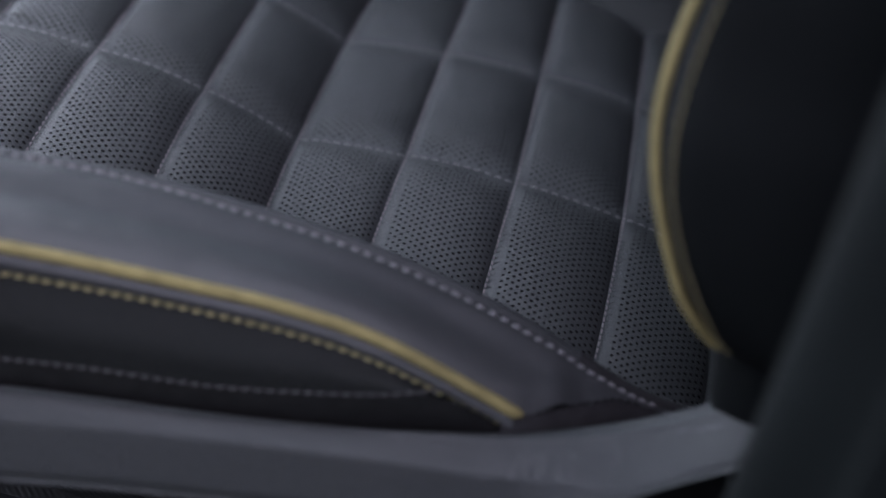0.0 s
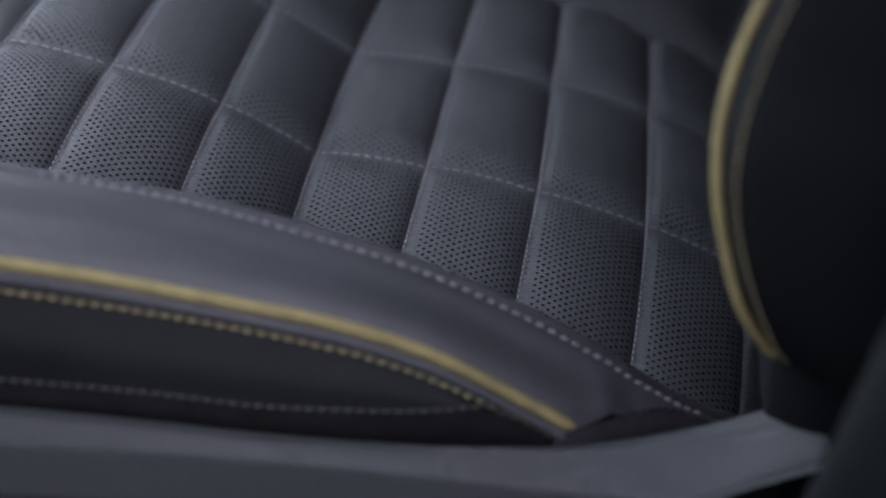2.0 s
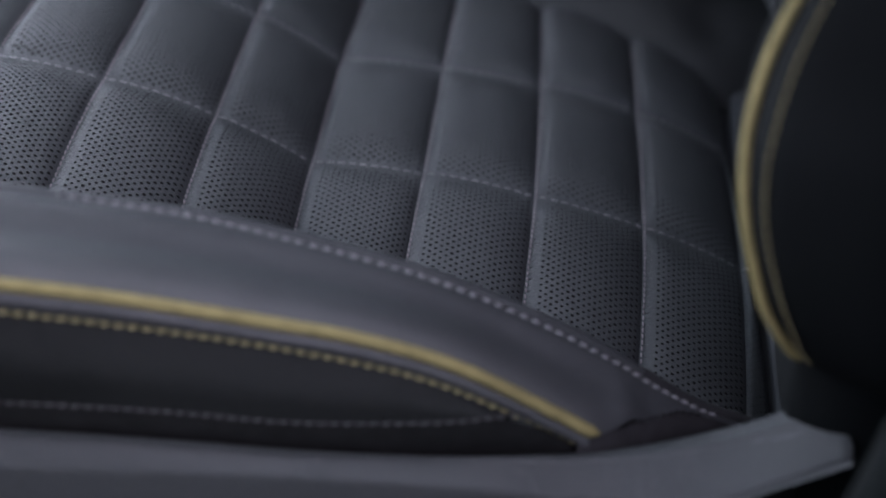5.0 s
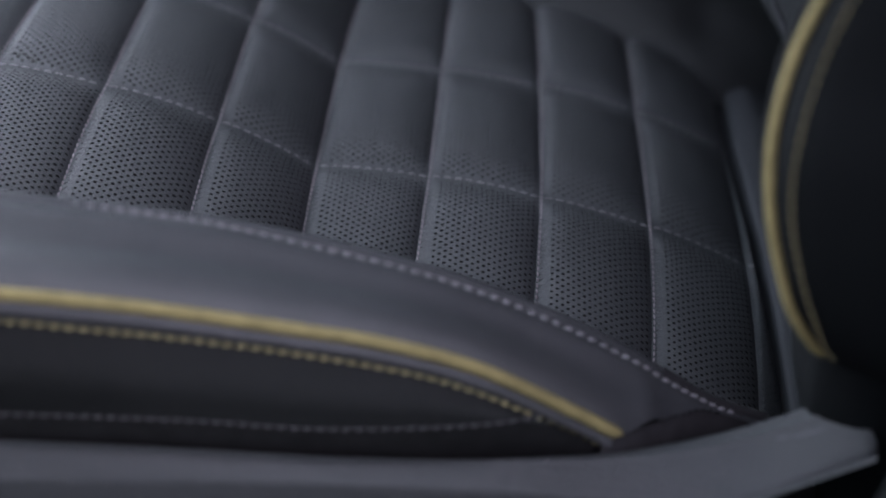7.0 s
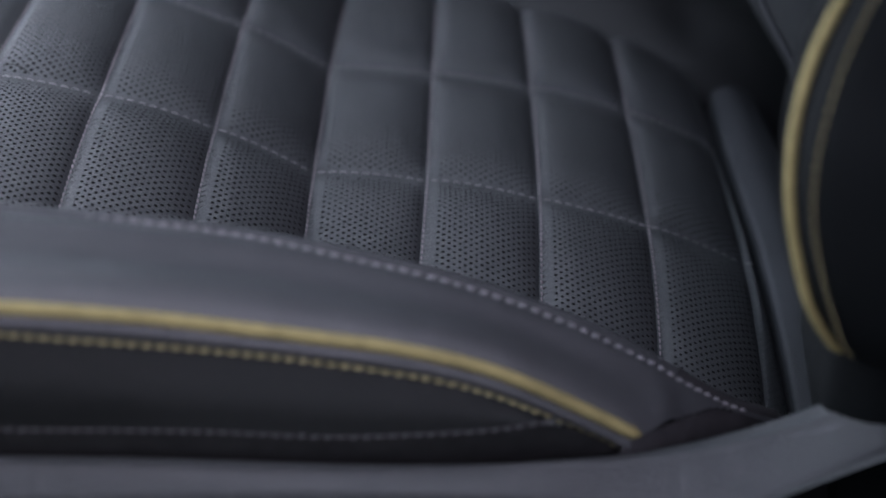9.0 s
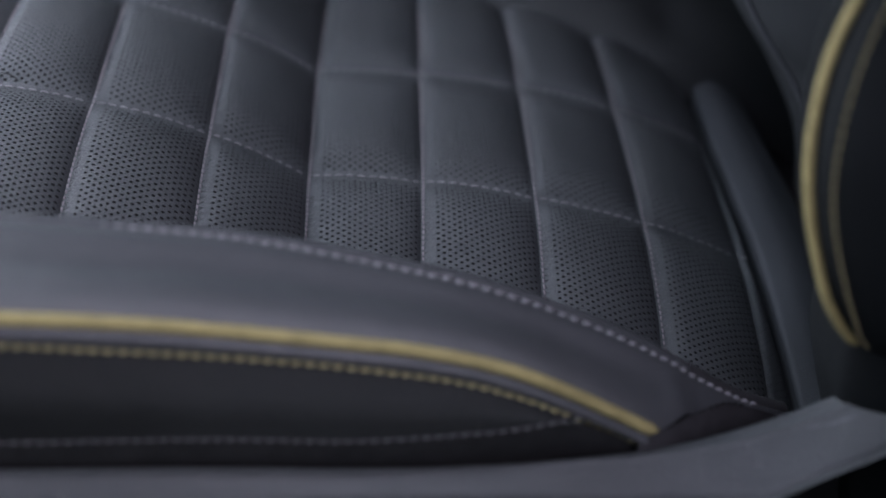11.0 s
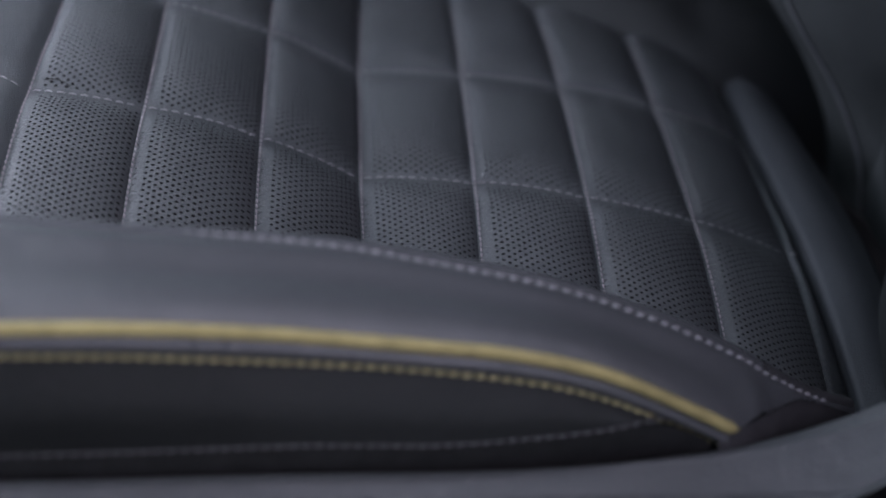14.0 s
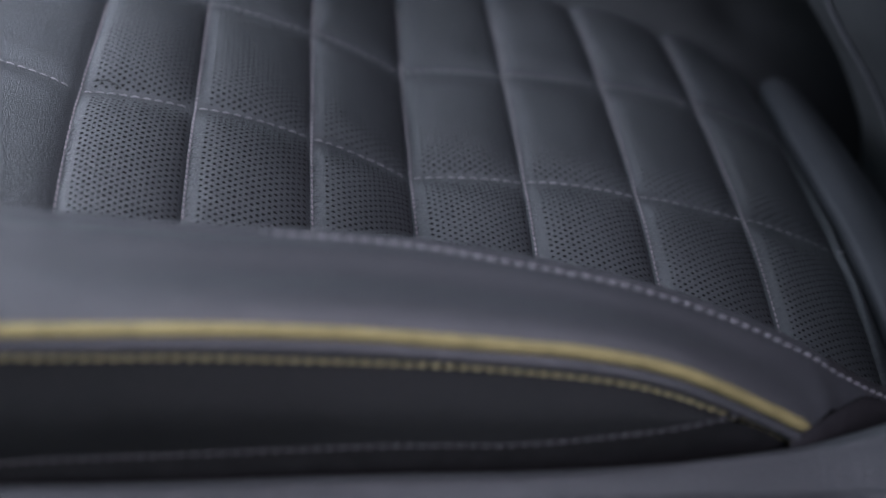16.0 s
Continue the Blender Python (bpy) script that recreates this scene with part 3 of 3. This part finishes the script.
edge = lambda dx, dy, z=zb: np.stack([spline(BX, z) + 0.0016 + dx, spline(BY, z) + dy, z], -1)
bsx, bsy = spline(BSX, zb), spline(BSY, zb)
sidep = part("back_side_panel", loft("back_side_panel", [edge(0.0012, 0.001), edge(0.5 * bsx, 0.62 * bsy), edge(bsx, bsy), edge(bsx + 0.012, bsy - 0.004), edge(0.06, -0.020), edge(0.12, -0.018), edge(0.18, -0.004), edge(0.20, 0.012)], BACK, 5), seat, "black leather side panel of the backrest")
# Grey leather given the near-black back colour, so its shade is painted.
part("back_bolster", loft("back_bolster", [edge(0.0, 0.0), edge(-0.003, 0.008), edge(0.004, 0.028), edge(0.035, 0.055), edge(0.075, 0.075)], BACK, 5), seat, "backrest bolster front, grey leather coloured near black for shade")
zp = np.linspace(0.081, 0.55, 130)
part("piping", tube("piping", edge(-0.0004, -0.0012, zp), 0.0018, PIPE), seat, "yellow woven piping cord")
zs = np.linspace(0.081, 0.36, 90)
stitches(edge(spline(BSX, zs), spline(BSY, zs) - 0.0004, zs), 0.0050, SB, sidep, (0.1, -1, 0.1))
# centre panel, leaning to the rear
u, v = np.meshgrid(np.linspace(-0.06, 0.55, 40), np.linspace(-0.14, 0.16, 40), indexing="ij")
part("back_panel", sheet("back_panel", np.stack([0.300 + 0.30 * np.clip(u, 0, 1) - 0.045 * np.exp(-((u - 0.09) / 0.06) ** 2) - 0.004 * np.cos(v * 60), v, u], -1), BOLD), seat)
zf = np.linspace(-0.08, 0.5, 60)
FX = [(-0.08, 0.306), (-0.04, 0.295), (0.0, 0.272), (0.056, 0.228), (0.10, 0.205), (0.15, 0.192), (0.2, 0.195), (0.26, 0.23), (0.5, 0.34)]
fe = lambda dx, dy: np.stack([spline(FX, zf) + dx, np.full(len(zf), 0.14) + dy, zf], -1)
part("back_far_bolster", loft("back_far_bolster", [fe(0.06, -0.060), fe(0.018, -0.036), fe(0.004, -0.014), fe(0.0, 0.0), fe(-0.008, 0.012), fe(-0.013, 0.028), fe(-0.008, 0.048), fe(0.05, 0.09), fe(0.2, 0.10)], BOLD, 5), seat)
part("far_seam", tube("far_seam", fe(-0.0012, -0.0008)[:44], 0.0017, WELT, 8), seat, "seam welt in lightened leather that paints its highlight")
# plastic foot of the backrest, rounded towards the cushion
zr = np.linspace(-0.16, 0.09, 30)
foot_x = spline([(-0.16, 0.260), (0.0, 0.2390), (0.03, 0.2278), (0.05, 0.2212), (0.07, 0.2190), (0.09, 0.216)], zr)
foot = lambda dx, y: np.stack([foot_x + dx, np.full(len(zr), y), zr], -1)
me = loft("recliner_cover", [foot(0.03, -0.118), foot(0.004, -0.128), foot(0.0, -0.142), foot(0.002, -0.176), foot(0.010, -0.190), foot(0.05, -0.196), foot(0.20, -0.190)], BACK, 4)
part("recliner_cover", me, seat)


# ---- seat base, pillar and the closing shell ----
def block(name, x0, x1, y0, y1, z0, z1, mat, bevel=0.004):
    bm = bmesh.new()
    bmesh.ops.create_cube(bm, size=1)
    bmesh.ops.transform(bm, matrix=pose((x0 + x1) / 2, (y0 + y1) / 2, (z0 + z1) / 2) @ Matrix.Diagonal((x1 - x0, y1 - y0, z1 - z0, 1)), verts=bm.verts)
    bmesh.ops.bevel(bm, geom=bm.edges[:], offset=bevel, segments=2, affect="EDGES")
    me = bpy.data.meshes.new(name)
    bm.to_mesh(me)
    bm.free()
    me.materials.append(mat)
    return me


part("seat_base", block("seat_base", -0.29, 0.42, -0.19, 0.34, -0.36, -0.085, CARPET, 0.01), seat, "black carpeted base")

# pillar trim: upright panel leaning outwards, with a folded front edge
zz = np.linspace(-0.36, 0.85, 30)
px = 0.2265 + 0.058 * zz
py = -0.262 - 0.16 * zz
col = lambda dx, dy: np.stack([px + dx, py + dy, zz], -1)
pillar = new("pillar_trim", loft("pillar_trim", [col(0.20, 0.08), col(0.040, 0.055), col(0.007, 0.010), col(0.0, 0.0), col(0.004, -0.012), col(0.024, -0.029), col(0.027, -0.040), col(0.019, -0.053), col(0.026, -0.062), col(0.09, -0.075), col(0.26, -0.06)], PILLAR, 4))
pillar.matrix_world = SEAT
tagged(pillar, "dark grey plastic door pillar trim with a folded edge", "pillar", kind="structure")


def slab(name, x0, x1, y0, y1, z0, z1, mat, label):
    return tagged(new(name, block(name, x0, x1, y0, y1, z0, z1, mat)), label, kind="structure")


# Unseen shell; far wall height and ceiling edge are set to limit sky light.
slab("floor", -1.1, 1.3, -0.36, 1.25, -0.04, 0.0, CARPET, "black carpeted car floor")
slab("wall_far", -1.1, 1.3, 1.25, 1.31, 0.0, 0.98, CARPET, "dark far side of the cabin")
# Unseen slab added to block sky reflections on the far rear pads.
slab("wall_far_blocker", 0.10, 1.3, 1.25, 1.31, 0.98, 1.30, CARPET, "unseen dark slab that keeps sky off the rear pads")
slab("wall_rear", 1.3, 1.36, -0.36, 1.31, 0.0, 1.4, CARPET, "dark rear of the cabin")
slab("wall_front", -1.16, -1.1, -0.36, 1.31, 0.0, 0.75, CARPET, "dark front of the cabin")
slab("ceiling", -0.30, 1.36, -0.36, 1.31, 1.30, 1.36, HEADLINER, "grey cloth car headliner")
slab("ground", -40.0, 40.0, -40.0, 40.0, -0.36, -0.30, PILLAR, "dark ground beside the car")
